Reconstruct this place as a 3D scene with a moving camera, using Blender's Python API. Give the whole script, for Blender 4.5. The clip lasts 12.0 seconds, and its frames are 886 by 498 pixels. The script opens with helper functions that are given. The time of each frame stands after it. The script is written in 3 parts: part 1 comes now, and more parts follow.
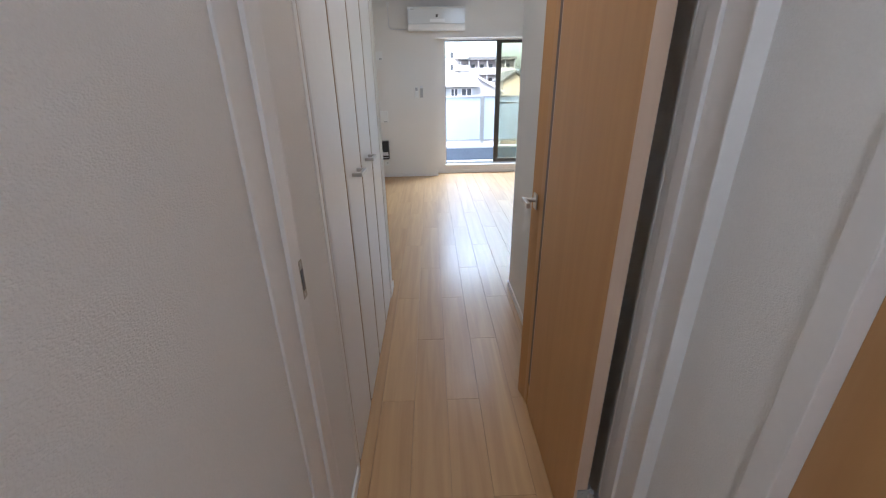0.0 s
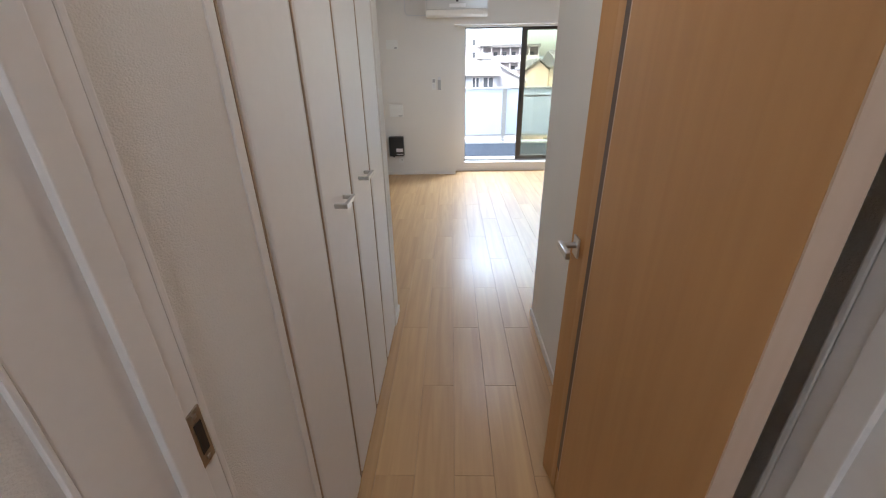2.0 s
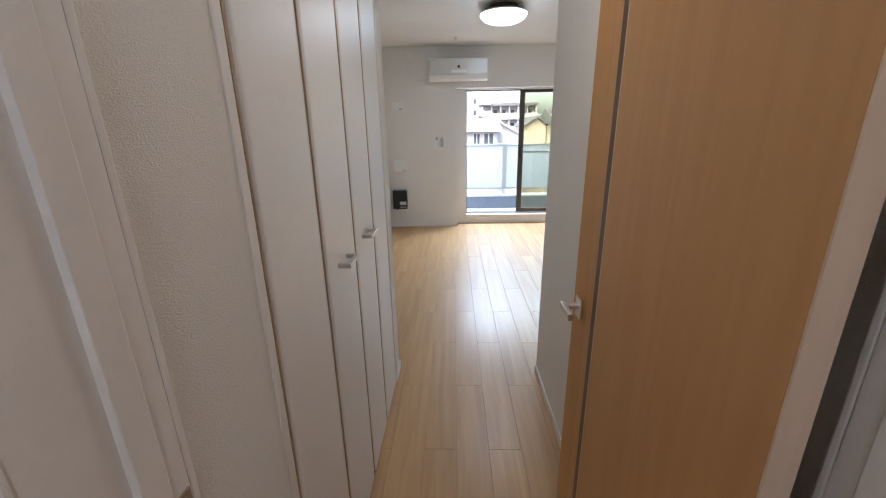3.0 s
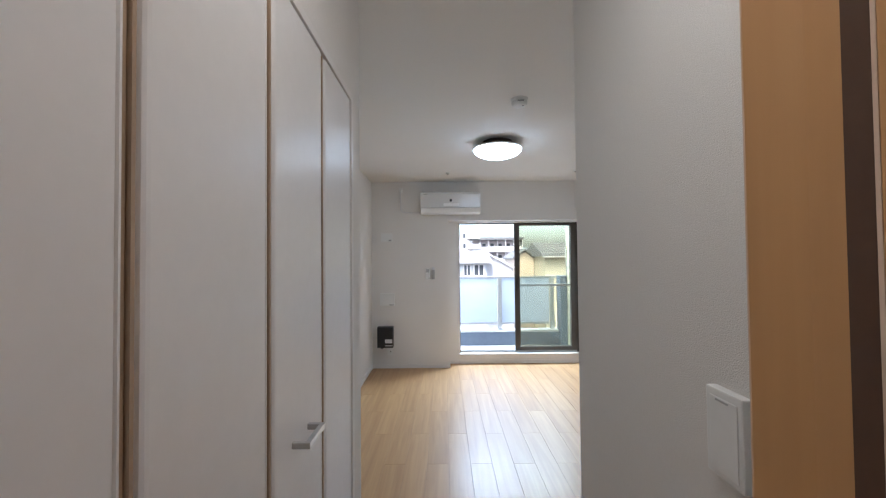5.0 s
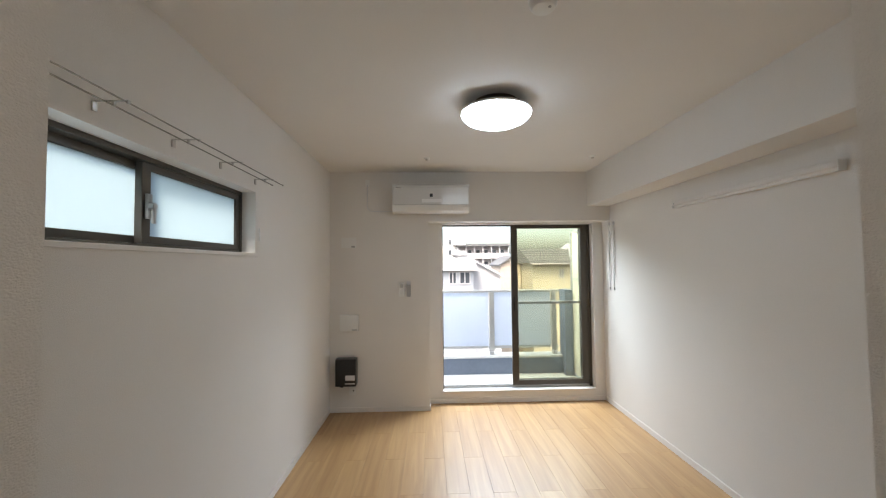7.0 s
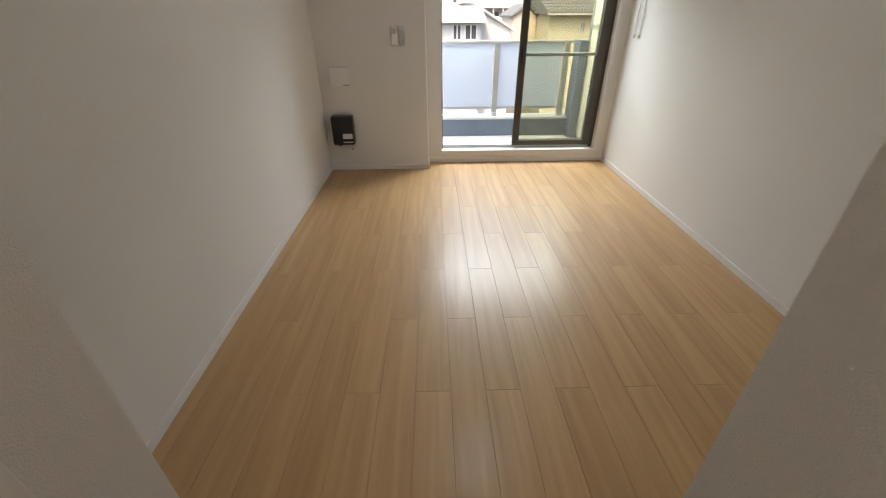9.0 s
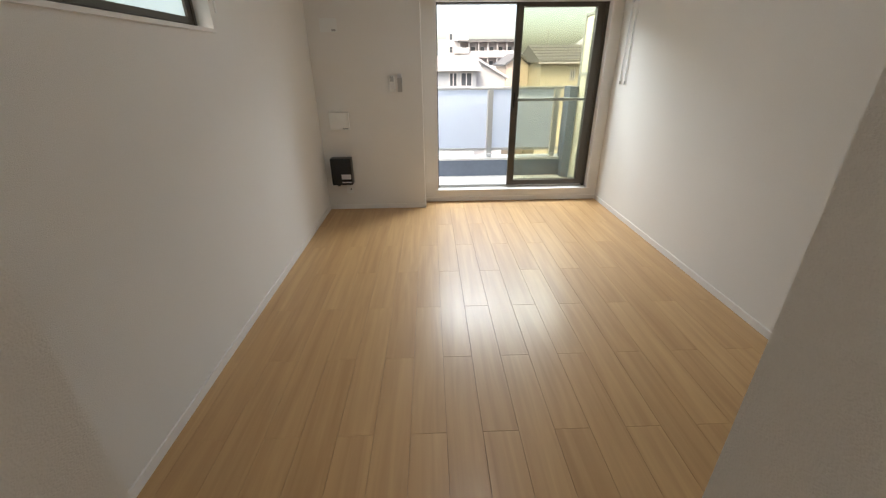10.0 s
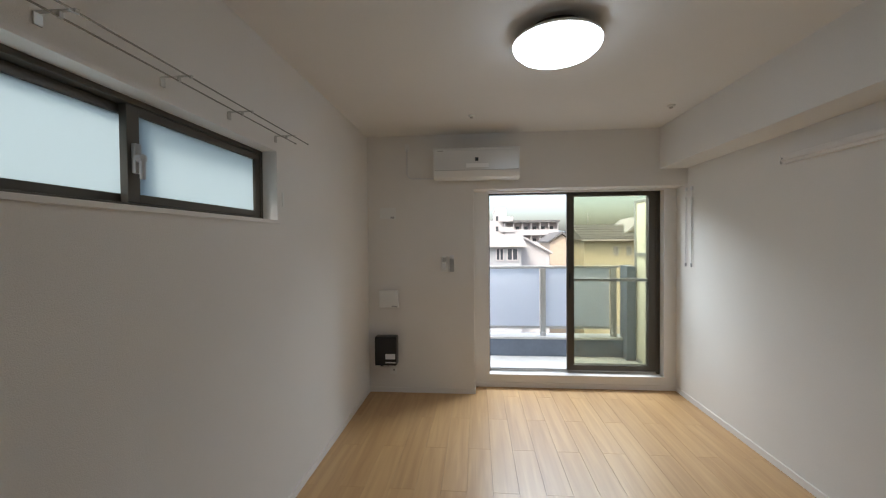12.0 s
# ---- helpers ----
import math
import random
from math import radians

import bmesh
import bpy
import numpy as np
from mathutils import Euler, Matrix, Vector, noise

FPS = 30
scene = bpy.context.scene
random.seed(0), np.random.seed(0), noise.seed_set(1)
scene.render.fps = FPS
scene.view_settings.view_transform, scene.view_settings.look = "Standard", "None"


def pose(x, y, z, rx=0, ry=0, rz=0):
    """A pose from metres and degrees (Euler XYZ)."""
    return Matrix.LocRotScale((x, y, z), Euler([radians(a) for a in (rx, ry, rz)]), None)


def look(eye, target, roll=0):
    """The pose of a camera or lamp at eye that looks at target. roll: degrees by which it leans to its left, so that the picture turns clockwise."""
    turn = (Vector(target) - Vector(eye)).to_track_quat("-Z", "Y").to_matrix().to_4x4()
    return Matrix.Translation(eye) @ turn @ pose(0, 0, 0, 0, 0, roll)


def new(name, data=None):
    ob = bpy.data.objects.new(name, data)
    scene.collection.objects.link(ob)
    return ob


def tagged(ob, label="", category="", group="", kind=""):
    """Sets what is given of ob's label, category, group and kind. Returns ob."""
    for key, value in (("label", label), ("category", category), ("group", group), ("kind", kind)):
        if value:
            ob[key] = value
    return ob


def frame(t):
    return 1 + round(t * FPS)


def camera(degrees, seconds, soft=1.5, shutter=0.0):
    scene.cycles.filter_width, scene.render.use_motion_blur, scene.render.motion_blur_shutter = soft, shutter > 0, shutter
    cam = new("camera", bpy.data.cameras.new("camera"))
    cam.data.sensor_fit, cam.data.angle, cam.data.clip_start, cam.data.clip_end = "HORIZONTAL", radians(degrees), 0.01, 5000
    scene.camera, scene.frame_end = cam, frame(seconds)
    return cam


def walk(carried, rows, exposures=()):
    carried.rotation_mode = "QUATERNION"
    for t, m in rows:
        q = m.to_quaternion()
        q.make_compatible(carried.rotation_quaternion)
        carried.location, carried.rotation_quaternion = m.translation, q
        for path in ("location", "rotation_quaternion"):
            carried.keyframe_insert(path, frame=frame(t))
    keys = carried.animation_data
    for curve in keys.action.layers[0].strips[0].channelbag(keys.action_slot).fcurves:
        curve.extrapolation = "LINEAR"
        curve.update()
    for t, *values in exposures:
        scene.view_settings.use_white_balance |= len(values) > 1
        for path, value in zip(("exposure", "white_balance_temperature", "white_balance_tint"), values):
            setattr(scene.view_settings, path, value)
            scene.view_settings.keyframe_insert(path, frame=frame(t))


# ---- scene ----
cam = camera(96.7, 12.0, soft=1.2)

PATH = [
    (0, (0.947, -6.276, 1.387), (0.990, -4.436, 0.605), -1.0),
    (0.5, (0.952, -6.081, 1.379), (0.959, -4.295, 0.479), -1.3),
    (1, (0.962, -5.970, 1.375), (0.954, -4.190, 0.463), -1.1),
    (1.5, (0.985, -5.883, 1.406), (0.955, -4.098, 0.503), -1.1),
    (2, (0.986, -5.857, 1.423), (0.937, -4.037, 0.596), -1.0),
    (2.5, (0.999, -5.858, 1.438), (0.935, -3.986, 0.736), -0.9),
    (3, (0.987, -5.854, 1.456), (0.928, -3.945, 0.861), -1.0),
    (3.5, (0.982, -5.879, 1.479), (0.953, -3.940, 0.989), -1.1),
    (3.7, (0.979, -5.881, 1.492), (0.961, -3.921, 1.090), -1.1),
    (5.3, (0.967, -5.050, 1.453), (0.962, -3.051, 1.532), -0.5),
    (5.5, (0.967, -4.904, 1.450), (0.964, -2.906, 1.537), -0.5),
    (6, (0.964, -4.504, 1.462), (0.995, -2.507, 1.571), -0.5),
    (6.5, (0.977, -4.242, 1.510), (1.075, -2.248, 1.620), -0.4),
    (6.7, (1.003, -4.186, 1.516), (1.095, -2.193, 1.630), -0.5),
    (8.3, (1.096, -4.066, 1.433), (1.034, -2.167, 0.792), -0.6),
    (8.5, (1.096, -4.062, 1.428), (1.047, -2.217, 0.655), -0.5),
    (9, (1.086, -4.082, 1.407), (1.123, -2.361, 0.388), -0.4),
    (9.5, (1.092, -4.086, 1.405), (1.140, -2.409, 0.328), -0.6),
    (10, (1.100, -4.098, 1.408), (1.150, -2.290, 0.562), -0.6),
    (10.5, (1.106, -4.120, 1.442), (1.164, -2.217, 0.821), -0.5),
    (11, (1.097, -4.108, 1.468), (1.168, -2.153, 1.050), -0.5),
    (11.5, (1.118, -4.022, 1.462), (1.124, -2.028, 1.304), -0.5),
    (12, (1.055, -3.765, 1.466), (0.884, -1.773, 1.427), -0.5),
]

EXPOSURES = [(0, 4.0, 5500, 10), (1.0, 4.05, 5400, 10), (1.5, 4.08, 5650, 10), (2.5, 4.0, 5850, 10), (3.7, 3.88, 5800, 10), (5.3, 3.75, 5550, 10), (6.0, 3.66, 5550, 10), (6.7, 3.6, 6200, 10), (8.3, 3.28, 6750, 10), (9.5, 3.42, 6900, 10), (11, 3.36, 6750, 10), (12, 3.0, 6500, 10)]
walk(cam, [(t, look(eye, target, roll)) for t, eye, target, roll in PATH], EXPOSURES)

# ---- light ----
world = bpy.data.worlds.new("sky")
scene.world = world
world.use_nodes = True
wn = world.node_tree
sky = wn.nodes.new("ShaderNodeTexSky")
sky.sky_type = "NISHITA"
sky.sun_disc = False
sky.sun_elevation, sky.sun_rotation = radians(52), radians(215)
sky.air_density, sky.dust_density, sky.ozone_density = 1.0, 5.0, 0.6
wn.nodes["Background"].inputs["Strength"].default_value = 0.066
wn.links.new(sky.outputs[0], wn.nodes["Background"].inputs[0])
sun = new("sun", bpy.data.lights.new("sun", "SUN"))
sun.data.energy, sun.data.angle, sun.data.color = 0.25, radians(12), (1, 0.96, 0.9)
sun.matrix_basis = look((-30, -43, 68), (0, 0, 0))
# unseen area lamp added for the sky's light through the balcony opening
sky_fill = new("sky_fill", bpy.data.lights.new("sky_fill", "AREA"))
sky_fill.data.shape, sky_fill.data.size, sky_fill.data.size_y = "RECTANGLE", 2.6, 1.2
sky_fill.data.energy, sky_fill.data.color = 30, (0.82, 0.92, 1.0)
sky_fill.matrix_basis = look((2.0, 1.55, 2.88), (1.7, -2.5, 0.7))


# ---- materials ----
def material(name, color, rough=0.6, metal=0.0, grain=0.0, scale=60.0, bump=0.0, bump_scale=200.0, tint=0.0, spec=0.5, coat=0.0):
    """A painted or moulded surface with colour variation at two scales and a fine relief."""
    m = bpy.data.materials.new(name)
    m.use_nodes = True
    n, l = m.node_tree.nodes, m.node_tree.links
    b = n["Principled BSDF"]
    b.inputs["Roughness"].default_value, b.inputs["Metallic"].default_value = rough, metal
    b.inputs["Specular IOR Level"].default_value = spec
    b.inputs["Coat Weight"].default_value = coat
    co = n.new("ShaderNodeTexCoord")
    fine, wide = n.new("ShaderNodeTexNoise"), n.new("ShaderNodeTexNoise")
    fine.inputs["Scale"].default_value, wide.inputs["Scale"].default_value = scale, 1.7
    fine.inputs["Detail"].default_value = 4
    l.new(co.outputs["Object"], fine.inputs["Vector"])
    l.new(co.outputs["Object"], wide.inputs["Vector"])
    mix = n.new("ShaderNodeMix")
    mix.data_type = "FLOAT"
    mix.inputs[0].default_value = 0.5
    l.new(fine.outputs["Fac"], mix.inputs[2])
    l.new(wide.outputs["Fac"], mix.inputs[3])
    rng = n.new("ShaderNodeMapRange")
    rng.inputs[1].default_value, rng.inputs[2].default_value = 0.3, 0.7
    rng.inputs[3].default_value, rng.inputs[4].default_value = 1 - grain, 1 + grain * 0.5
    l.new(mix.outputs[0], rng.inputs[0])
    mul = n.new("ShaderNodeVectorMath")
    mul.operation = "SCALE"
    mul.inputs[0].default_value = color
    l.new(rng.outputs[0], mul.inputs["Scale"])
    l.new(mul.outputs[0], b.inputs["Base Color"])
    if bump:
        bn, bp = n.new("ShaderNodeTexNoise"), n.new("ShaderNodeBump")
        bn.inputs["Scale"].default_value, bn.inputs["Detail"].default_value = bump_scale, 3
        bp.inputs["Strength"].default_value, bp.inputs["Distance"].default_value = bump, 0.002
        l.new(co.outputs["Object"], bn.inputs["Vector"])
        l.new(bn.outputs["Fac"], bp.inputs["Height"])
        l.new(bp.outputs[0], b.inputs["Normal"])
    return m


def wood(name, dark, light, rough, along, piece=0.0, bump=0.05, coat=0.0):
    """Wood with grain along an axis; pieces differ by piece."""
    m = bpy.data.materials.new(name)
    m.use_nodes = True
    n, l = m.node_tree.nodes, m.node_tree.links
    b = n["Principled BSDF"]
    co, mp, info = n.new("ShaderNodeTexCoord"), n.new("ShaderNodeMapping"), n.new("ShaderNodeObjectInfo")
    sc = [26.0, 26.0, 26.0]
    sc[along] = 1.3
    mp.inputs["Scale"].default_value = sc
    off = n.new("ShaderNodeVectorMath")
    off.operation = "SCALE"
    off.inputs[0].default_value = (37.0, 91.0, 53.0)
    l.new(info.outputs["Random"], off.inputs["Scale"])
    if piece:
        l.new(off.outputs[0], mp.inputs["Location"])
    l.new(co.outputs["Object"], mp.inputs["Vector"])
    g = n.new("ShaderNodeTexNoise")
    g.inputs["Scale"].default_value, g.inputs["Detail"].default_value, g.inputs["Distortion"].default_value = 1.0, 6, 0.6
    l.new(mp.outputs[0], g.inputs["Vector"])
    w = n.new("ShaderNodeTexNoise")
    w.inputs["Scale"].default_value, w.inputs["Detail"].default_value = 0.22, 3
    l.new(mp.outputs[0], w.inputs["Vector"])
    a = n.new("ShaderNodeMath")
    a.operation = "MULTIPLY_ADD"
    a.inputs[1].default_value = piece
    l.new(info.outputs["Random"], a.inputs[0])
    l.new(g.outputs["Fac"], a.inputs[2])
    a2 = n.new("ShaderNodeMath")
    a2.operation = "MULTIPLY_ADD"
    a2.inputs[1].default_value = 0.35
    l.new(w.outputs["Fac"], a2.inputs[0])
    l.new(a.outputs[0], a2.inputs[2])
    r = n.new("ShaderNodeMapRange")
    r.inputs[1].default_value, r.inputs[2].default_value = 0.42, 0.95 + piece * 0.9
    l.new(a2.outputs[0], r.inputs[0])
    mix = n.new("ShaderNodeMix")
    mix.data_type = "RGBA"
    mix.inputs[6].default_value, mix.inputs[7].default_value = (*dark, 1), (*light, 1)
    l.new(r.outputs[0], mix.inputs[0])
    l.new(mix.outputs[2], b.inputs["Base Color"])
    b.inputs["Roughness"].default_value = rough
    b.inputs["Coat Weight"].default_value = coat
    b.inputs["Coat Roughness"].default_value = 0.25
    bp = n.new("ShaderNodeBump")
    bp.inputs["Strength"].default_value, bp.inputs["Distance"].default_value = bump, 0.001
    l.new(g.outputs["Fac"], bp.inputs["Height"])
    l.new(bp.outputs[0], b.inputs["Normal"])
    return m


def wallpaper(name, color, strength=0.35):
    """White embossed vinyl wallpaper with short woven-looking ridges."""
    m = material(name, color, rough=0.75, grain=0.035, scale=180, spec=0.3)
    n, l = m.node_tree.nodes, m.node_tree.links
    co, mp = n.new("ShaderNodeTexCoord"), n.new("ShaderNodeMapping")
    mp.inputs["Scale"].default_value = (280, 280, 430)
    v, big = n.new("ShaderNodeTexNoise"), n.new("ShaderNodeTexNoise")
    v.inputs["Scale"].default_value, v.inputs["Detail"].default_value = 1.0, 3
    big.inputs["Scale"].default_value = 110
    l.new(co.outputs["Object"], mp.inputs["Vector"])
    l.new(mp.outputs[0], v.inputs["Vector"])
    l.new(co.outputs["Object"], big.inputs["Vector"])
    add = n.new("ShaderNodeMath")
    add.operation = "MULTIPLY_ADD"
    add.inputs[1].default_value = 0.5
    l.new(big.outputs["Fac"], add.inputs[0])
    l.new(v.outputs["Fac"], add.inputs[2])
    bp = n.new("ShaderNodeBump")
    bp.inputs["Strength"].default_value, bp.inputs["Distance"].default_value = strength, 0.0025
    l.new(add.outputs[0], bp.inputs["Height"])
    l.new(bp.outputs[0], n["Principled BSDF"].inputs["Normal"])
    return m


def glass(name, color, rough=0.0, trans=0.93):
    m = bpy.data.materials.new(name)
    m.use_nodes = True
    n, l = m.node_tree.nodes, m.node_tree.links
    out = n["Material Output"]
    t, g, mix = n.new("ShaderNodeBsdfTransparent"), n.new("ShaderNodeBsdfGlossy"), n.new("ShaderNodeMixShader")
    t.inputs[0].default_value = (*color, 1)
    g.inputs["Roughness"].default_value = rough
    fr = n.new("ShaderNodeFresnel")
    fr.inputs[0].default_value = 1.45
    l.new(fr.outputs[0], mix.inputs[0])
    l.new(t.outputs[0], mix.inputs[1])
    l.new(g.outputs[0], mix.inputs[2])
    l.new(mix.outputs[0], out.inputs[0])
    return m


def frosted(name, color, share):
    """Milky glass that scatters the daylight behind it."""
    m = bpy.data.materials.new(name)
    m.use_nodes = True
    n, l = m.node_tree.nodes, m.node_tree.links
    t, d, mix = n.new("ShaderNodeBsdfTranslucent"), n["Principled BSDF"], n.new("ShaderNodeMixShader")
    no = n.new("ShaderNodeTexNoise")
    no.inputs["Scale"].default_value = 350
    bp = n.new("ShaderNodeBump")
    bp.inputs["Strength"].default_value, bp.inputs["Distance"].default_value = 0.15, 0.001
    l.new(no.outputs["Fac"], bp.inputs["Height"])
    l.new(bp.outputs[0], d.inputs["Normal"])
    t.inputs[0].default_value = (*color, 1)
    d.inputs["Base Color"].default_value = (*color, 1)
    d.inputs["Roughness"].default_value = 0.25
    mix.inputs[0].default_value = share
    l.new(d.outputs[0], mix.inputs[1])
    l.new(t.outputs[0], mix.inputs[2])
    l.new(mix.outputs[0], n["Material Output"].inputs[0])
    return m


def emitter(name, color, strength, base=(0.9, 0.9, 0.9)):
    m = material(name, base, rough=0.4)
    b = m.node_tree.nodes["Principled BSDF"]
    b.inputs["Emission Color"].default_value = (*color, 1)
    b.inputs["Emission Strength"].default_value = strength
    return m


PAPER = wallpaper("white_wallpaper", (0.80, 0.775, 0.74), 0.6)
CEIL = wallpaper("ceiling_paper", (0.82, 0.80, 0.77), 0.2)
TRIM = material("white_trim_vinyl", (0.80, 0.77, 0.74), rough=0.38, grain=0.03, bump=0.03)
CLOSET = material("white_door_sheet", (0.80, 0.78, 0.765), rough=0.40, grain=0.03, scale=30, bump=0.04, bump_scale=90)
GROOVE = material("door_edge_beige", (0.40, 0.29, 0.195), rough=0.5, grain=0.08)
SLOTWOOD = material("dark_brown_slot", (0.085, 0.038, 0.018), rough=0.35, grain=0.15)
FLOOR = wood("maple_plank", (0.40, 0.224, 0.090), (0.60, 0.372, 0.168), 0.45, 1, piece=0.22, bump=0.012, coat=0.4)
JOINT = material("floor_joint", (0.42, 0.28, 0.16), rough=0.8, grain=0.1)
DOORWOOD = wood("maple_door_sheet", (0.49, 0.258, 0.094), (0.555, 0.305, 0.118), 0.40, 2, bump=0.04)
EDGEWOOD = wood("door_edge_wood", (0.62, 0.45, 0.32), (0.70, 0.53, 0.40), 0.5, 2)
DARKGAP = material("dark_gap_shade_and_base", (0.055, 0.035, 0.025), rough=0.6, grain=0.1)
CHROME = material("satin_nickel", (0.62, 0.61, 0.60), rough=0.28, metal=1.0, grain=0.05)
STEEL = material("brushed_steel", (0.55, 0.53, 0.50), rough=0.35, metal=1.0, grain=0.08)
BRASS = material("strike_plate_steel", (0.42, 0.36, 0.29), rough=0.35, metal=1.0, grain=0.1)
BRONZE = material("bronze_aluminium", (0.085, 0.075, 0.062), rough=0.42, metal=0.35, grain=0.08)
PLASTIC = material("white_plastic", (0.82, 0.82, 0.80), rough=0.3, grain=0.02, bump=0.02)
GREYPLAST = material("grey_plastic", (0.42, 0.42, 0.42), rough=0.45, grain=0.04)
BLACK = material("black_plastic", (0.012, 0.012, 0.013), rough=0.3, grain=0.1)
ACWHITE = material("glossy_white_panel", (0.72, 0.72, 0.71), rough=0.2, grain=0.02)
STICKER = material("bright_sticker", (0.90, 0.90, 0.90), rough=0.4, grain=0.02)
RODSTEEL = material("dark_steel_rod", (0.26, 0.245, 0.22), rough=0.35, metal=0.9, grain=0.08)
LABEL = material("pale_label", (0.72, 0.72, 0.74), rough=0.5, grain=0.03)
CLEAR = glass("clear_glass", (0.905, 0.91, 0.845))
SIDEGLASS = frosted("frosted_glass", (0.50, 0.58, 0.60), 0.85)
PANELGLASS = frosted("milky_balcony_glass", (0.66, 0.69, 0.74), 0.6)
ALU = material("grey_aluminium", (0.40, 0.40, 0.39), rough=0.4, metal=0.6, grain=0.05)
CURB = material("blue_grey_paint", (0.13, 0.155, 0.20), rough=0.7, grain=0.12, scale=25, bump=0.2)
CONCRETE = material("pale_concrete", (0.52, 0.51, 0.49), rough=0.8, grain=0.12, scale=20, bump=0.2)
CREAM = material("cream_board", (0.60, 0.56, 0.44), rough=0.6, grain=0.05)
SHELL = material("outer_wall", (0.55, 0.53, 0.5), rough=0.85, grain=0.08)
LAMP = emitter("lamp_diffuser", (0.72, 0.86, 1.0), 1.2)
WARMFILL = emitter("warm_fill_lens", (1.0, 0.90, 0.78), 6.0)
HALLLAMP = emitter("cool_lamp_lens", (0.93, 0.96, 1.0), 3.3)


# ---- building blocks ----
def box(bm, x0, x1, y0, y1, z0, z1, bevel=0.0, segments=2):
    made = bmesh.ops.create_cube(bm, size=1)["verts"]
    for v in made:
        v.co = Vector(((x0 + x1) / 2 + v.co.x * (x1 - x0), (y0 + y1) / 2 + v.co.y * (y1 - y0), (z0 + z1) / 2 + v.co.z * (z1 - z0)))
    if bevel:
        edges = list({e for v in made for e in v.link_edges})
        bmesh.ops.bevel(bm, geom=edges, offset=bevel, segments=segments, affect="EDGES", profile=0.6)
    return bm


def boxes(*rows, bevel=0.0):
    bm = bmesh.new()
    for r in rows:
        box(bm, *r, bevel=bevel)
    return bm


def rod(bm, a, b, r, n=12, r2=None):
    a, b = Vector(a), Vector(b)
    m = Matrix.Translation((a + b) / 2) @ (b - a).to_track_quat("Z", "Y").to_matrix().to_4x4()
    bmesh.ops.create_cone(bm, cap_ends=True, segments=n, radius1=r, radius2=r if r2 is None else r2, depth=(b - a).length, matrix=m)
    return bm


def lathe(bm, centre, profile, n=40):
    """A turned shape: profile rows of (radius, height)."""
    rings = []
    for r, h in profile:
        rings.append([bm.verts.new((centre[0] + r * math.cos(2 * math.pi * i / n), centre[1] + r * math.sin(2 * math.pi * i / n), centre[2] + h)) for i in range(n)])
    for p, q in zip(rings, rings[1:]):
        for i in range(n):
            bm.faces.new((p[i], p[(i + 1) % n], q[(i + 1) % n], q[i]))
    bm.faces.new(rings[-1])
    bm.faces.new(rings[0][::-1])
    return bm


def prism(bm, outline, axis, lo, hi):
    """A closed outline in the two other axes, swept along axis from lo to hi."""
    def place(p, d):
        c = list(p)
        c.insert(axis, d)
        return c
    p = [bm.verts.new(place(c, lo)) for c in outline]
    q = [bm.verts.new(place(c, hi)) for c in outline]
    bm.faces.new(p[::-1])
    bm.faces.new(q)
    for i in range(len(p)):
        j = (i + 1) % len(p)
        bm.faces.new((p[i], p[j], q[j], q[i]))
    return bm


def part(name, bm, mat, parent=None, label="", smooth=False):
    bmesh.ops.recalc_face_normals(bm, faces=bm.faces)
    me = bpy.data.meshes.new(name)
    bm.to_mesh(me)
    bm.free()
    me.materials.append(mat)
    if smooth:
        me.shade_smooth()
        me.set_sharp_from_angle(angle=radians(40))
    ob = new(name, me)
    if parent:
        ob.parent = parent
        ob.matrix_parent_inverse = parent.matrix_basis.inverted()
    if label:
        ob["label"] = label
    return ob


def thing(name, place, label, category, group="", kind=""):
    ob = new(name)
    ob.empty_display_size = 0.1
    ob.matrix_basis = Matrix.Translation(place)
    return tagged(ob, label, category, group, kind)


def structure(name, bm, mat, label, category="wall"):
    return tagged(part(name, bm, mat), label, category, kind="structure")


# ---- plan, metres ----
W, H = 2.965, 2.482           # room width, ceiling
LX, RX = 0.632, 1.482         # corridor walls
LY, RY = -3.70, -3.745         # where the corridor opens into the room
OX0, OX1, OZ0, OZ1 = 1.174, 2.852, 0.132, 1.946   # balcony window opening
SY0, SY1, SZ0, SZ1 = -3.315, -1.747, 1.577, 1.957  # side window opening

structure("wall_west", boxes((-0.15, 0, -5.63, SY0, 0, H), (-0.15, 0, SY1, 0.36, 0, H), (-0.15, 0, SY0, SY1, 0, SZ0), (-0.15, 0, SY0, SY1, SZ1, H)), PAPER, "white embossed wallpaper wall with a high window")
structure("wall_north", boxes((0, 1.028, 0, 0.36, 0, H), (1.028, W, 0, 0.36, 1.958, H), (1.028, OX0, 0.2, 0.36, 0, 1.958), (OX1, W, 0.2, 0.36, 0, 1.958), (OX0, OX1, 0.2, 0.36, 0, OZ0 - 0.012), (OX0, OX1, 0.2, 0.36, OZ1, 1.958)), PAPER, "white wallpaper wall around the balcony window")
structure("wall_east", boxes((W, W + 0.15, -3.97, 0.36, 0, H)), PAPER, "white embossed wallpaper wall of the room")
structure("ceiling_beam", boxes((2.724, W, RY, 0, 2.112, H)), PAPER, "wallpapered beam along the ceiling", "beam")
structure("wall_south_closet", boxes((0, LX, -3.838, LY, 0, H)), PAPER, "white wallpaper wall end beside the closet")
structure("wall_closet_header", boxes((0.50, LX, -5.21, -3.838, 2.045, H)), PAPER, "white wallpaper wall above the closet doors")
structure("wall_corridor_west", boxes((0, LX, -5.63, -5.21, 0, H)), PAPER, "white wallpaper strip between closet and door frame")
structure("wall_corridor_east", boxes((RX, RX + 0.15, -5.63, RY, 0, H)), PAPER, "white wallpaper wall of the corridor")
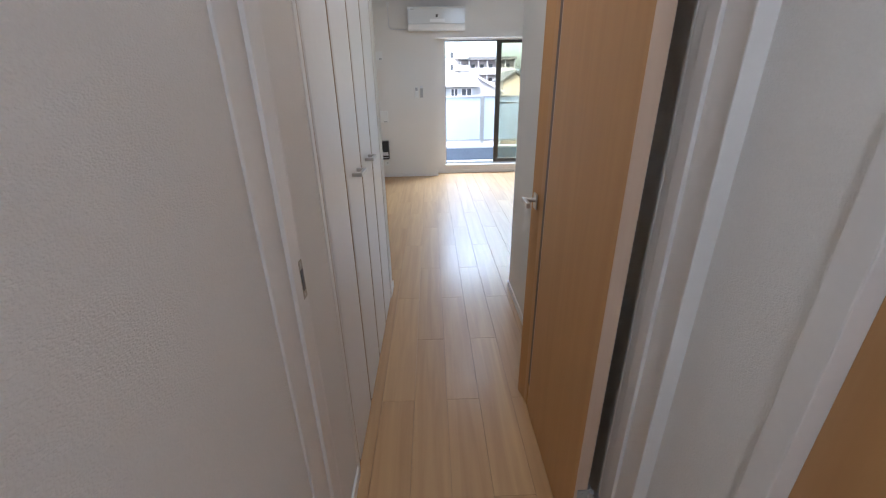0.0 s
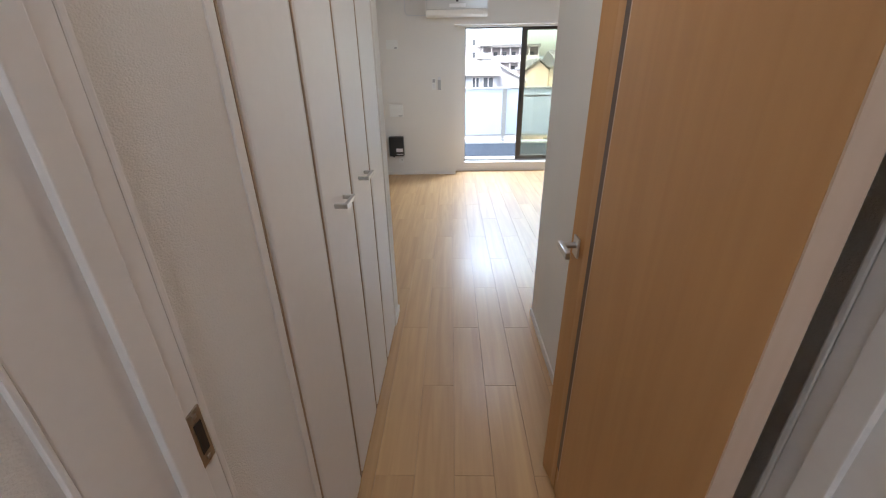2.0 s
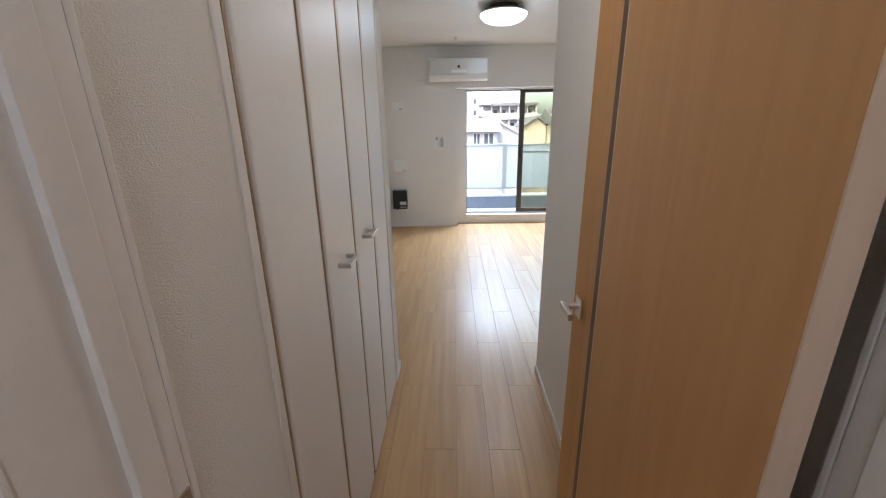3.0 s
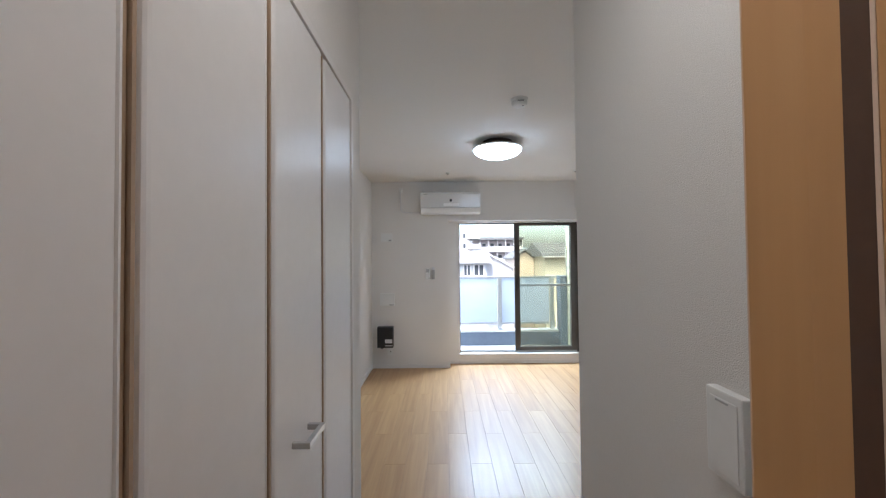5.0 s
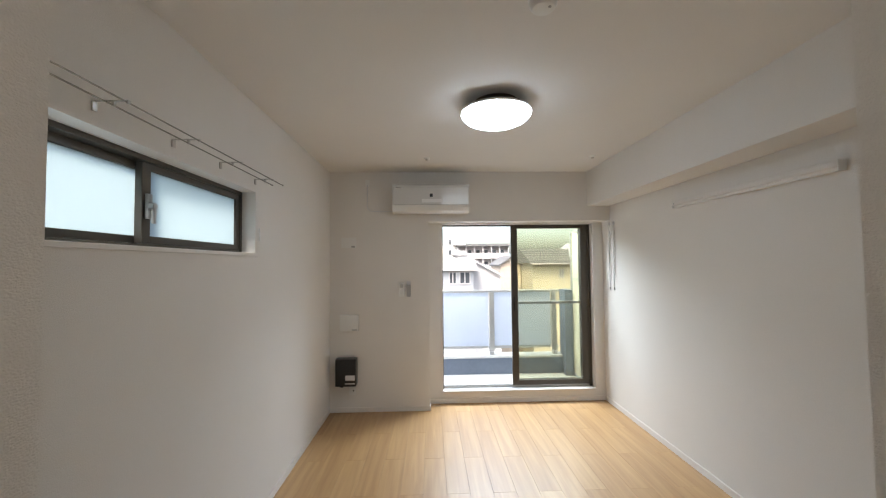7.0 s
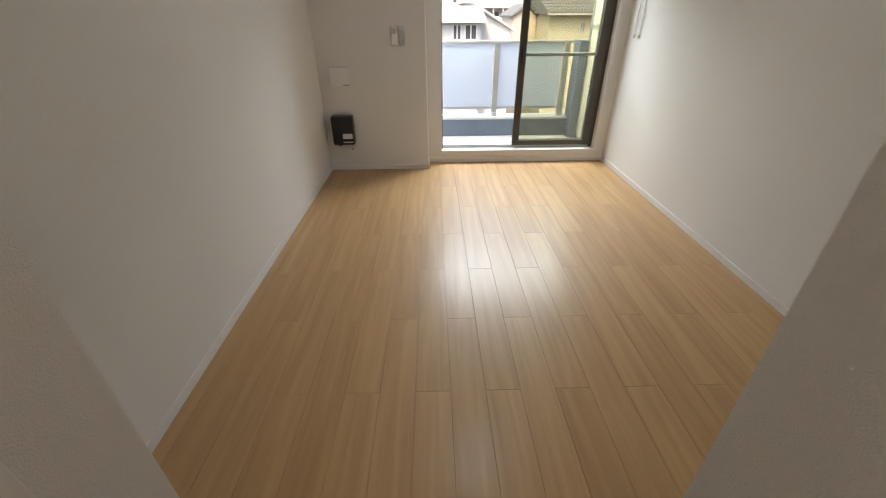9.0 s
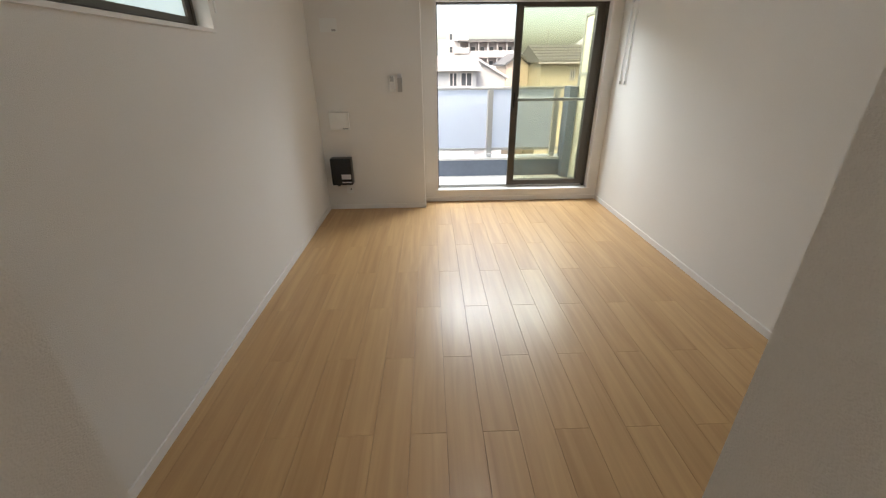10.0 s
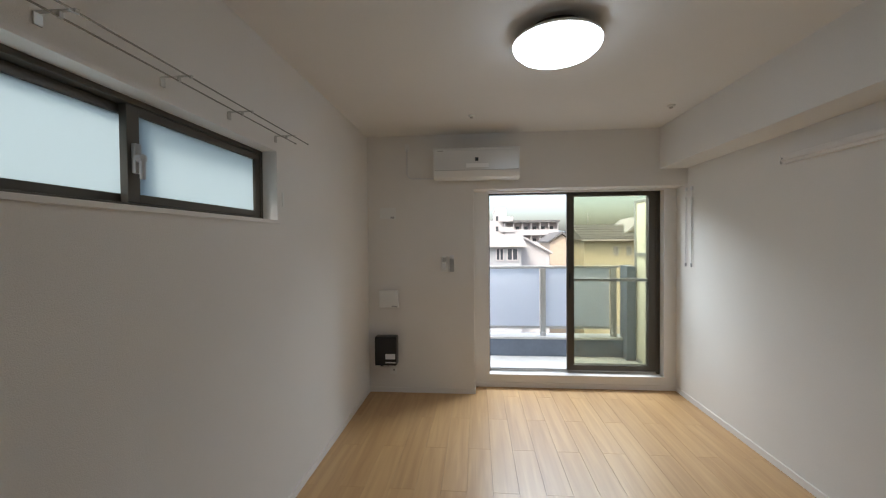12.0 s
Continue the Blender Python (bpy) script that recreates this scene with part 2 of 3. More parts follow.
structure("wall_south_room", boxes((RX + 0.15, W, RY - 0.15, RY, 0, H)), PAPER, "white wallpaper wall beside the corridor")
structure("wall_door_header", boxes((LX, RX, -5.63, -5.485, 2.06, H)), PAPER, "white wall above the corridor door")
structure("wall_hall_west", boxes((0.45, 0.643, -7.6, -5.63, 0, H)), PAPER, "white wallpaper wall of the entrance hall")
structure("wall_hall_east", boxes((1.451, 1.608, -5.85, -5.63, 0, H), (1.451, 1.608, -7.6, -6.67, 0, H), (1.451, 1.608, -6.67, -5.85, 2.06, H)), PAPER, "white wallpaper wall of the entrance hall")
structure("wall_hall_south", boxes((0.45, 1.608, -7.75, -7.6, 0, H)), PAPER, "plain white wall at the end of the hall")
structure("wall_closet_back", boxes((1.608, 1.75, -6.75, -5.75, 0, H)), SHELL, "plain wall behind the side door")
structure("ceiling", boxes((-0.15, W + 0.15, -7.75, 0.36, H, H + 0.16)), CEIL, "white papered ceiling", "ceiling")


def baseboards():
    t, h = 0.008, 0.048
    runs = [(0, t, LY, 0, 0.0), (0, 1.028 + t, -t, 0, 0.0), (1.028, 1.028 + t, 0, 0.2, 0.0), (W - t, W, RY, 0.2, 0.0), (0, LX + t, LY, LY + t, 0.0), (RX - t, W, RY, RY + t, 0.0),
            (LX, LX + t, -3.834, LY, 0.0), (LX, LX + t, -5.464, -5.212, 0.0), (RX - t, RX, -5.464, RY, 0.0), (1.028, W, 0.2 - t, 0.2, 0.0), (0.643, 0.643 + t, -7.6, -5.65, 0.0), (1.451 - t, 1.451, -5.83, -5.65, 0.0)]
    for x0, x1, y0, y1, z in runs:
        structure("baseboard", boxes((x0, x1, y0, y1, 0, h), bevel=0.0015), TRIM, "slim white vinyl baseboard", "baseboard")


baseboards()


# ---- balcony window ----
def balcony_window():
    w = thing("window_1", (2.0, 0.3, OZ0), "bronze aluminium sliding balcony window standing open", "window", kind="structure")
    part("window_sill", boxes((OX0 - 0.02, OX1 + 0.02, 0.185, 0.36, OZ0 - 0.012, OZ0), bevel=0.003), TRIM, w, "white sill board")
    part("casing", boxes((OX0 - 0.022, OX0 + 0.002, 0.192, 0.27, OZ0, OZ1), (OX1 - 0.002, OX1 + 0.022, 0.192, 0.27, OZ0, OZ1), (OX0 - 0.022, OX1 + 0.022, 0.192, 0.27, OZ1 - 0.002, OZ1 + 0.009), bevel=0.001), TRIM, w, "white casing")
    part("window_frame", boxes((OX0 - 0.0, OX0 + 0.012, 0.275, 0.36, OZ0, OZ1), (OX1 - 0.035, OX1 - 0.003, 0.275, 0.36, OZ0, OZ1), (OX0, OX1, 0.275, 0.36, OZ1 - 0.014, OZ1 - 0.003)), BRONZE, w, "dark bronze frame")
    track = boxes((OX0 + 0.012, OX1 - 0.035, 0.275, 0.36, OZ0 + 0.0, OZ0 + 0.006))
    for y in (0.297, 0.338):
        box(track, OX0 + 0.012, OX1 - 0.035, y - 0.003, y + 0.003, OZ0 + 0.006, OZ0 + 0.018)
    part("track", track, STEEL, w, "pale aluminium track")
    for y0, x0, x1 in ((0.280, 1.955, OX1 - 0.035), (0.322, 1.975, OX1 - 0.035)):
        s = part("sash", boxes((x0, x0 + 0.062, y0, y0 + 0.032, 0.155, 1.932), (x1 - 0.072, x1, y0, y0 + 0.032, 0.155, 1.932), (x0 + 0.062, x1 - 0.072, y0, y0 + 0.032, 0.155, 0.208), (x0 + 0.062, x1 - 0.072, y0, y0 + 0.032, 1.905, 1.932), bevel=0.002), BRONZE, w)
        part("pane", boxes((x0 + 0.058, x1 - 0.068, y0 + 0.013, y0 + 0.018, 0.2, 1.91)), CLEAR, s).visible_shadow = False
        if y0 < 0.3:
            part("middle_bar", boxes((x0 + 0.062, x1 - 0.072, y0 + 0.022, y0 + 0.04, 1.05, 1.08), bevel=0.003), ALU, s, "grey aluminium cross bar")
            part("pull", boxes((x0 + 0.02, x0 + 0.036, y0 - 0.006, y0, 0.98, 1.14), bevel=0.003), BLACK, s, "dark recessed pull")
    part("latch", boxes((OX0 - 0.004, OX0 + 0.006, 0.262, 0.274, 0.83, 0.86), bevel=0.002), GREYPLAST, w)


balcony_window()


def side_window():
    w = thing("window_2", (-0.09, (SY0 + SY1) / 2, SZ0), "wide low frosted sliding window with bronze sashes, closed", "window", kind="structure")
    part("window_sill", boxes((-0.085, 0.012, SY0 - 0.012, SY1 + 0.012, SZ0 - 0.010, SZ0 + 0.008), bevel=0.002), TRIM, w, "white sill board")
    part("casing", boxes((-0.085, 0.004, SY1 - 0.008, SY1 + 0.006, SZ0 + 0.008, SZ1), (-0.085, 0.004, SY0 - 0.006, SY0 + 0.008, SZ0 + 0.008, SZ1), (-0.085, 0.004, SY0 - 0.006, SY1 + 0.006, SZ1 - 0.008, SZ1 + 0.006), bevel=0.001), TRIM, w, "white reveal lining")
    y0, y1, z0, z1 = SY0 + 0.008, SY1 - 0.008, SZ0 + 0.008, SZ1 - 0.008
    part("window_frame", boxes((-0.148, -0.075, y0, y0 + 0.022, z0, z1), (-0.148, -0.075, y1 - 0.022, y1, z0, z1), (-0.148, -0.075, y0 + 0.022, y1 - 0.022, z0, z0 + 0.016), (-0.148, -0.075, y0 + 0.022, y1 - 0.022, z1 - 0.02, z1), bevel=0.0015), BRONZE, w, "dark bronze frame")
    mid = -2.53
    for xa, a, b in ((-0.108, mid - 0.035, y1 - 0.024), (-0.142, y0 + 0.024, mid + 0.03)):
        s = part("sash", boxes((xa, xa + 0.028, a, a + 0.048, z0 + 0.018, z1 - 0.022), (xa, xa + 0.028, b - 0.04, b, z0 + 0.018, z1 - 0.022), (xa, xa + 0.028, a + 0.048, b - 0.04, z0 + 0.018, z0 + 0.048), (xa, xa + 0.028, a + 0.048, b - 0.04, z1 - 0.052, z1 - 0.022), bevel=0.002), BRONZE, w)
        part("pane", boxes((xa + 0.011, xa + 0.016, a + 0.04, b - 0.032, z0 + 0.04, z1 - 0.045)), SIDEGLASS, s, "frosted glass pane").visible_shadow = False
    c = boxes((-0.080, -0.064, mid - 0.022, mid + 0.004, 1.70, 1.80), bevel=0.005)
    rod(c, (-0.064, mid - 0.01, 1.75), (-0.045, mid - 0.01, 1.75), 0.014, 16)
    box(c, -0.056, -0.044, mid - 0.018, mid - 0.002, 1.68, 1.755, 0.004)
    part("crescent_lock", c, GREYPLAST, w, "grey crescent lock", True)
    part("latch", boxes((0.0, 0.006, SY1 + 0.045, SY1 + 0.06, 1.66, 1.74), bevel=0.002), PLASTIC, w, "small white cord clip")


side_window()


def curtain_rail():
    r = thing("curtain_rail", (0.06, -2.5, 2.02), "double steel curtain rail above the side window", "curtain rail")
    for x, z, y1 in ((0.062, 2.012, -1.66), (0.105, 2.022, -1.60)):
        b = rod(bmesh.new(), (x, -3.52, z), (x, y1, z), 0.0028)
        rod(b, (x, y1, z), (x, y1 + 0.010, z), 0.0045, 12, 0.0035)
        part("rail", b, RODSTEEL, r, smooth=True)
    for y in (-3.28, -2.89, -2.51, -2.15, -1.76):
        b = boxes((0, 0.005, y - 0.010, y + 0.010, 1.995, 2.026), (0, 0.110, y - 0.005, y + 0.005, 2.0255, 2.029), (0.058, 0.066, y - 0.005, y + 0.005, 2.0085, 2.0255), (0.101, 0.109, y - 0.005, y + 0.005, 2.018, 2.0255), bevel=0.0008)
        part("bracket", b, STEEL, r, "small steel bracket")


curtain_rail()


# ---- closet ----
def closet():
    y0, y1, top = -5.21, -3.838, 2.045
    trim = boxes((LX - 0.05, LX + 0.004, y0, y0 + 0.026, 0, top), (LX - 0.05, LX + 0.006, y1 - 0.020, y1 + 0.004, 0, top), (LX - 0.05, LX + 0.006, y0 + 0.026, y1 - 0.020, top - 0.012, top + 0.012), bevel=0.002)
    structure("closet_frame", trim, TRIM, "white closet door frame", "door frame")
    # dark strip paints the shade in the gap below the doors
    structure("closet_gap_shade", boxes((LX - 0.05, LX - 0.003, y0 + 0.026, y1 - 0.020, 0.0, 0.010)), DARKGAP, "dark strip that paints the shade under the closet doors", "trim")
    # near-black sheet added in place of the unlit interior
    structure("closet_dark_sheet", boxes((0.49, 0.50, y0, y1, 0.0, 2.2)), DARKGAP, "added dark sheet for the unlit closet interior", "wall")
    seams = (-5.18, -4.855, -4.52, -4.19, -3.862)
    for k in range(2):
        d = thing("bifold_door", (LX, seams[2 * k + 1], 0.01), "closed white folding closet door with grooved panel edges", "closet door", "closet doors")
        for i in range(2):
            p0 = seams[2 * k + i] + 0.005
            p1 = seams[2 * k + i + 1] - 0.005
            # flat leaf with rounded stiles and a recessed beige edge channel
            bm = bmesh.new()
            f = LX + 0.002
            prism(bm, [(f - 0.032, p0), (f - 0.014, p0), (f - 0.014, p0 + 0.008), (f - 0.011, p0 + 0.013), (f - 0.004, p0 + 0.017), (f - 0.001, p0 + 0.021), (f, p0 + 0.027), (f, p1 - 0.013), (f - 0.003, p1 - 0.010), (f - 0.004, p1 - 0.008), (f - 0.001, p1 - 0.006), (f - 0.001, p1 - 0.003), (f - 0.004, p1), (f - 0.032, p1)], 2, 0.016, top - 0.018)
            pn = part("panel", bm, CLOSET, d)
            part("edge_strip", boxes((f - 0.030, f - 0.007, p1 + 0.0005, p1 + 0.0095, 0.016, top - 0.018)), GROOVE, pn, "brown seam strip")
            part("seam_bead", boxes((f - 0.0138, f - 0.0015, p0 + 0.0005, p0 + 0.0065, 0.016, top - 0.018)), GROOVE, pn, "brown seam bead")
        hy = (seams[1 + k] + seams[2 + k]) / 2
        h = boxes((LX + 0.030, LX + 0.042, hy - 0.055, hy + 0.055, 1.050, 1.064), (LX - 0.001, LX + 0.034, hy + 0.043, hy + 0.055, 1.050, 1.064), (LX - 0.001, LX + 0.034, hy - 0.055, hy - 0.043, 1.050, 1.064), bevel=0.002)
        part("handle", h, CHROME, d, "satin nickel bar handle")
        if k == 0:
            catch = boxes((LX - 0.012, LX - 0.006, seams[1] - 0.003, seams[1] + 0.008, 0.925, 1.035))
            c = part("door_catch", catch, STEEL, d, "slim steel catch in the seam")
            for z in (0.94, 0.955, 0.995, 1.007, 1.019):
                part("catch_slot", boxes((LX - 0.0062, LX - 0.004, seams[1] - 0.001, seams[1] + 0.006, z, z + 0.007)), BLACK, c)


closet()


# ---- corridor door and its frame ----
def door_frame():
    f = thing("door_frame", (1.0, -5.5500, 0), "white moulded door frame around the corridor doorway", "door frame", kind="structure")
    xl, xr = 0.655, 1.425
    for s, xi in ((1, xl), (-1, xr)):
        wall = LX if s > 0 else RX
        def b(xa, xb, ya, yb, z0=0.0, z1=2.06, bev=0.002):
            lo, hi = sorted((xa, xb))
            return (lo, hi, ya, yb, z0, z1)
        part("jamb", boxes(b(wall - s * 0.02, xi - s * 0.008, -5.6300, -5.4780), bevel=0.002), TRIM, f)
        part("stop", boxes(b(xi - s * 0.009, xi + s * 0.0015, -5.5450, -5.5080), bevel=0.002), TRIM, f)
        part("casing", boxes(b(wall - s * 0.03, 0.649 if s > 0 else 1.417, -5.6370, -5.6305), bevel=0.003), TRIM, f)
        part("inner_casing", boxes(b(wall - s * 0.003, xi - s * 0.002, -5.4775, -5.4660), bevel=0.003), TRIM, f)
        part("rebate", boxes(b(xi - s * 0.009, xi - s * 0.002, -5.5075, -5.4785), bevel=0.001), TRIM, f)
    part("head", boxes((xl, xr, -5.6300, -5.4780, 2.035, 2.06), bevel=0.002), TRIM, f)
    k = part("strike_plate", boxes((xl - 0.003, xl + 0.0005, -5.5080, -5.4820, 0.945, 1.035), bevel=0.001), BRASS, f, "dull steel strike plate")
    part("latch_hole", boxes((xl + 0.0006, xl + 0.0014, -5.5020, -5.4880, 0.965, 1.015)), BLACK, k)
    part("screw", boxes((xl + 0.0006, xl + 0.0016, -5.4980, -5.4920, 0.951, 0.957), (xl + 0.0006, xl + 0.0016, -5.4980, -5.4920, 1.023, 1.029)), STEEL, k)


door_frame()


def corridor_door():
    x0, x1, y0, y1 = 1.350, 1.388, -5.480, -4.788
    d = thing("door_1", (x1, y0, 0.006), "maple-brown wooden corridor door standing wide open", "door", kind="structure")
    g0, g1 = -4.925, -4.893
    body = boxes((x0, x1, y0 + 0.003, g0, 0.008, 2.03), bevel=0.0015)
    box(body, x0 + 0.004, x1, g0, g1, 0.008, 2.03)
    part("leaf", body, DOORWOOD, d)
    # handle stile, swelling a little towards the free edge
    part("stile", prism(bmesh.new(), [(x1, g1), (x0 + 0.001, g1), (x0 - 0.001, g1 + 0.02), (x0 - 0.002, g1 + 0.035), (x0 - 0.017, y1 - 0.006), (x0 - 0.016, y1 - 0.003), (x1, y1 - 0.003)], 2, 0.008, 2.03), DOORWOOD, d)
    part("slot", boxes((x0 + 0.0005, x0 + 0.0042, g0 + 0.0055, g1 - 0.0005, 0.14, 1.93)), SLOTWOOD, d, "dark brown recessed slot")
    part("slot_bead", boxes((x0 + 0.0003, x0 + 0.0045, g0 + 0.0005, g0 + 0.0050, 0.10, 1.95)), EDGEWOOD, d, "pale bead beside the slot")
    part("edge_band", boxes((x0 + 0.0008, x1 - 0.0008, y0, y0 + 0.003, 0.008, 2.03), (x0 - 0.015, x1 - 0.0008, y1 - 0.003, y1, 0.008, 2.03)), EDGEWOOD, d, "pale wood edge band")
    hy, hz = y1 - 0.040, 0.965
    x0 -= 0.010
    h = part("lever_handle", boxes((x0 - 0.006, x0, hy - 0.023, hy + 0.023, hz - 0.034, hz + 0.026), bevel=0.003), CHROME, d, "satin nickel square-rose lever")
    lv = rod(bmesh.new(), (x0 - 0.006, hy, hz), (x0 - 0.046, hy, hz), 0.009, 16)
    box(lv, x0 - 0.054, x0 - 0.040, hy - 0.075, hy + 0.012, hz - 0.010, hz + 0.010, 0.003)
    part("lever", lv, CHROME, h)
    for z in (0.20, 1.80):
        hb = boxes((x1 - 0.030, x1 + 0.016, y0 - 0.004, y0 - 0.0005, z - 0.05, z + 0.05), bevel=0.001)
        rod(hb, (x1 + 0.008, y0 - 0.008, z - 0.05), (x1 + 0.008, y0 - 0.008, z + 0.05), 0.008, 12)
        for q in (-0.035, 0, 0.035):
            rod(hb, (x1 - 0.016, y0 - 0.004, z + q), (x1 - 0.016, y0 - 0.0055, z + q), 0.004, 8)
        part("hinge", hb, GREYPLAST, d, "grey steel hinge")
    # the far side's lever
    lb = rod(bmesh.new(), (x1, hy, hz), (x1 + 0.04, hy, hz), 0.009, 16)
    box(lb, x1 + 0.036, x1 + 0.048, hy - 0.105, hy + 0.012, hz - 0.010, hz + 0.010, 0.003)
    part("back_lever", lb, CHROME, d, "satin nickel lever")


corridor_door()


def hall_door():
    d = thing("door_2", (1.46, -6.25, 0), "closed brown wooden side door in a white frame", "door", kind="structure")
    part("door_leaf", boxes((1.473, 1.508, -6.63, -5.888, 0.008, 2.03), bevel=0.002), DOORWOOD, d)
    part("frame", boxes((1.441, 1.533, -5.888, -5.842, 0, 2.06), (1.441, 1.533, -6.68, -6.63, 0, 2.06), (1.441, 1.533, -6.63, -5.888, 2.03, 2.075), bevel=0.003), TRIM, d, "white door frame")


hall_door()


def intercom():
    y0, y1, z0, z1 = -4.605, -4.513, 1.06, 1.218
    d = thing("wall_switch_panel", (RX, (y0 + y1) / 2, z0), "white plastic control panel on the corridor wall", "control panel")
    part("body", boxes((RX - 0.020, RX, y0, y1, z0, z1), bevel=0.003), PLASTIC, d)
    part("face", boxes((RX - 0.0225, RX - 0.0202, y0 + 0.010, y1 - 0.014, z0 + 0.012, z1 - 0.014), bevel=0.001), PLASTIC, d)
    part("mark", boxes((RX - 0.0235, RX - 0.0226, y0 + 0.03, y1 - 0.03, z1 - 0.020, z1 - 0.0165)), GREYPLAST, d)


intercom()


# ---- room fittings ----
def air_conditioner():
    x0, x1, zb, zt = 0.668, 1.444, 2.035, 2.315
    a = thing("air_conditioner", ((x0 + x1) / 2, 0, zb), "white wall-mounted air conditioner with glossy front", "air conditioner")
    side = [(0.0, zb + 0.02), (0.0, zt), (-0.165, zt), (-0.183, zt - 0.008), (-0.192, zt - 0.03), (-0.192, zb + 0.075), (-0.185, zb + 0.045), (-0.165, zb + 0.016), (-0.14, zb), (-0.03, zb)]
    part("body", prism(bmesh.new(), side, 0, x0 + 0.006, x1 - 0.006), PLASTIC, a)
    cap = [(0.0, zb + 0.018), (0.0, zt + 0.001), (-0.165, zt + 0.001), (-0.185, zt - 0.008), (-0.195, zt - 0.03), (-0.195, zb + 0.075), (-0.188, zb + 0.045), (-0.167, zb + 0.014), (-0.14, zb - 0.002), (-0.03, zb - 0.002)]
    for u in (x0, x1 - 0.006):
        part("end_cap", prism(bmesh.new(), cap, 0, u, u + 0.006), PLASTIC, a)
    part("front_panel", boxes((x0 + 0.008, x1 - 0.008, -0.1975, -0.1925, zb + 0.074, zt - 0.028), bevel=0.002), ACWHITE, a, "glossy white front panel")
    part("louver", prism(bmesh.new(), [(-0.1965, zb + 0.068), (-0.1905, zb + 0.070), (-0.168, zb + 0.022), (-0.174, zb + 0.016)], 0, x0 + 0.035, x1 - 0.115), PLASTIC, a, "closed white air louver")
    part("display", boxes((1.045, 1.075, -0.1985, -0.1976, 2.185, 2.218)), BLACK, a, "small black display window")
    part("gap_line", boxes((x0 + 0.01, x1 - 0.01, -0.1935, -0.1915, zb + 0.0695, zb + 0.0735)), GREYPLAST, a)
    part("sticker", boxes((0.965, 1.165, -0.1982, -0.1976, 2.128, 2.165)), STICKER, a, "white sticker")
    part("emblem", boxes((0.705, 0.755, -0.1982, -0.1976, 2.275, 2.286)), GREYPLAST, a)
    part("filter_grille", boxes(*[(x0 + 0.03, x1 - 0.03, -0.16 + i * 0.022, -0.152 + i * 0.022, zt, zt + 0.003) for i in range(7)]), GREYPLAST, a)
    c = thing("power_cord", (0.40, 0, 2.07), "white air conditioner cord plugged into a wall outlet", "cord")
    part("outlet", boxes((0.372, 0.416, -0.008, 0, 2.33, 2.40), bevel=0.002), PLASTIC, c)
    part("plug", boxes((0.384, 0.405, -0.03, -0.008, 2.345, 2.37), bevel=0.004), PLASTIC, c)
    cu = bpy.data.curves.new("cord", "CURVE")
    cu.dimensions, cu.bevel_depth, cu.bevel_resolution = "3D", 0.0045, 3
    sp = cu.splines.new("BEZIER")
    pts = [(0.395, -0.02, 2.35), (0.393, -0.009, 2.20), (0.408, -0.008, 2.085), (0.50, -0.007, 2.068), (0.69, -0.012, 2.066)]
    sp.bezier_points.add(len(pts) - 1)
    for q, co in zip(sp.bezier_points, pts):
        q.co, q.handle_left_type, q.handle_right_type = co, "AUTO", "AUTO"
    cu.materials.append(LABEL)
    ob = new("cord", cu)
    ob.parent, ob.matrix_parent_inverse = c, c.matrix_basis.inverted()


air_conditioner()


def vent_cover():
    v = thing("air_vent", (0.2, 0, 1.69), "small white wall plate with a dark slot", "wall plate")
    part("plate", boxes((0.122, 0.277, -0.006, 0, 1.685, 1.795), bevel=0.002), PLASTIC, v)
    part("socket", boxes((0.225, 0.262, -0.0085, -0.0055, 1.690, 1.708), bevel=0.001), GREYPLAST, v, "grey socket")
    q = thing("ventilation_cover", (0.2, 0, 0.83), "square white ventilation cover standing proud of the wall", "vent")
    part("cover", boxes((0.112, 0.303, -0.042, -0.014, 0.832, 0.997), bevel=0.004), PLASTIC, q)
    part("backing", boxes((0.126, 0.290, -0.014, 0, 0.845, 0.985)), GREYPLAST, q)
    part("tab", boxes((0.235, 0.290, -0.0445, -0.0415, 0.838, 0.850), bevel=0.001), GREYPLAST, q)


vent_cover()


def remote():
    r = thing("remote_control", (0.745, 0, 1.19), "white air conditioner remote in a wall holder", "remote control")
    part("body", boxes((0.718, 0.770, -0.028, -0.008, 1.185, 1.325), bevel=0.005), PLASTIC, r)
    part("screen", boxes((0.727, 0.761, -0.0292, -0.0275, 1.268, 1.312), bevel=0.0008), GREYPLAST, r, "grey display")
    for i in range(3):
        for j in range(2):
            part("button", boxes((0.728 + j * 0.018, 0.742 + j * 0.018, -0.030, -0.0275, 1.205 + i * 0.018, 1.216 + i * 0.018), bevel=0.001), LABEL, r)
    part("holder", boxes((0.714, 0.774, -0.012, 0, 1.175, 1.25), bevel=0.002), PLASTIC, r)
    s = thing("wall_bracket", (0.817, 0, 1.18), "pale grey remote holder on the wall", "holder")
    part("back", boxes((0.796, 0.838, -0.006, 0, 1.175, 1.335), bevel=0.004), LABEL, s)
    part("cup", boxes((0.796, 0.838, -0.024, -0.018, 1.175, 1.30), (0.796, 0.838, -0.018, -0.006, 1.175, 1.181), (0.796, 0.800, -0.018, -0.006, 1.181, 1.30), (0.834, 0.838, -0.018, -0.006, 1.181, 1.30), bevel=0.001), GREYPLAST, s)


remote()


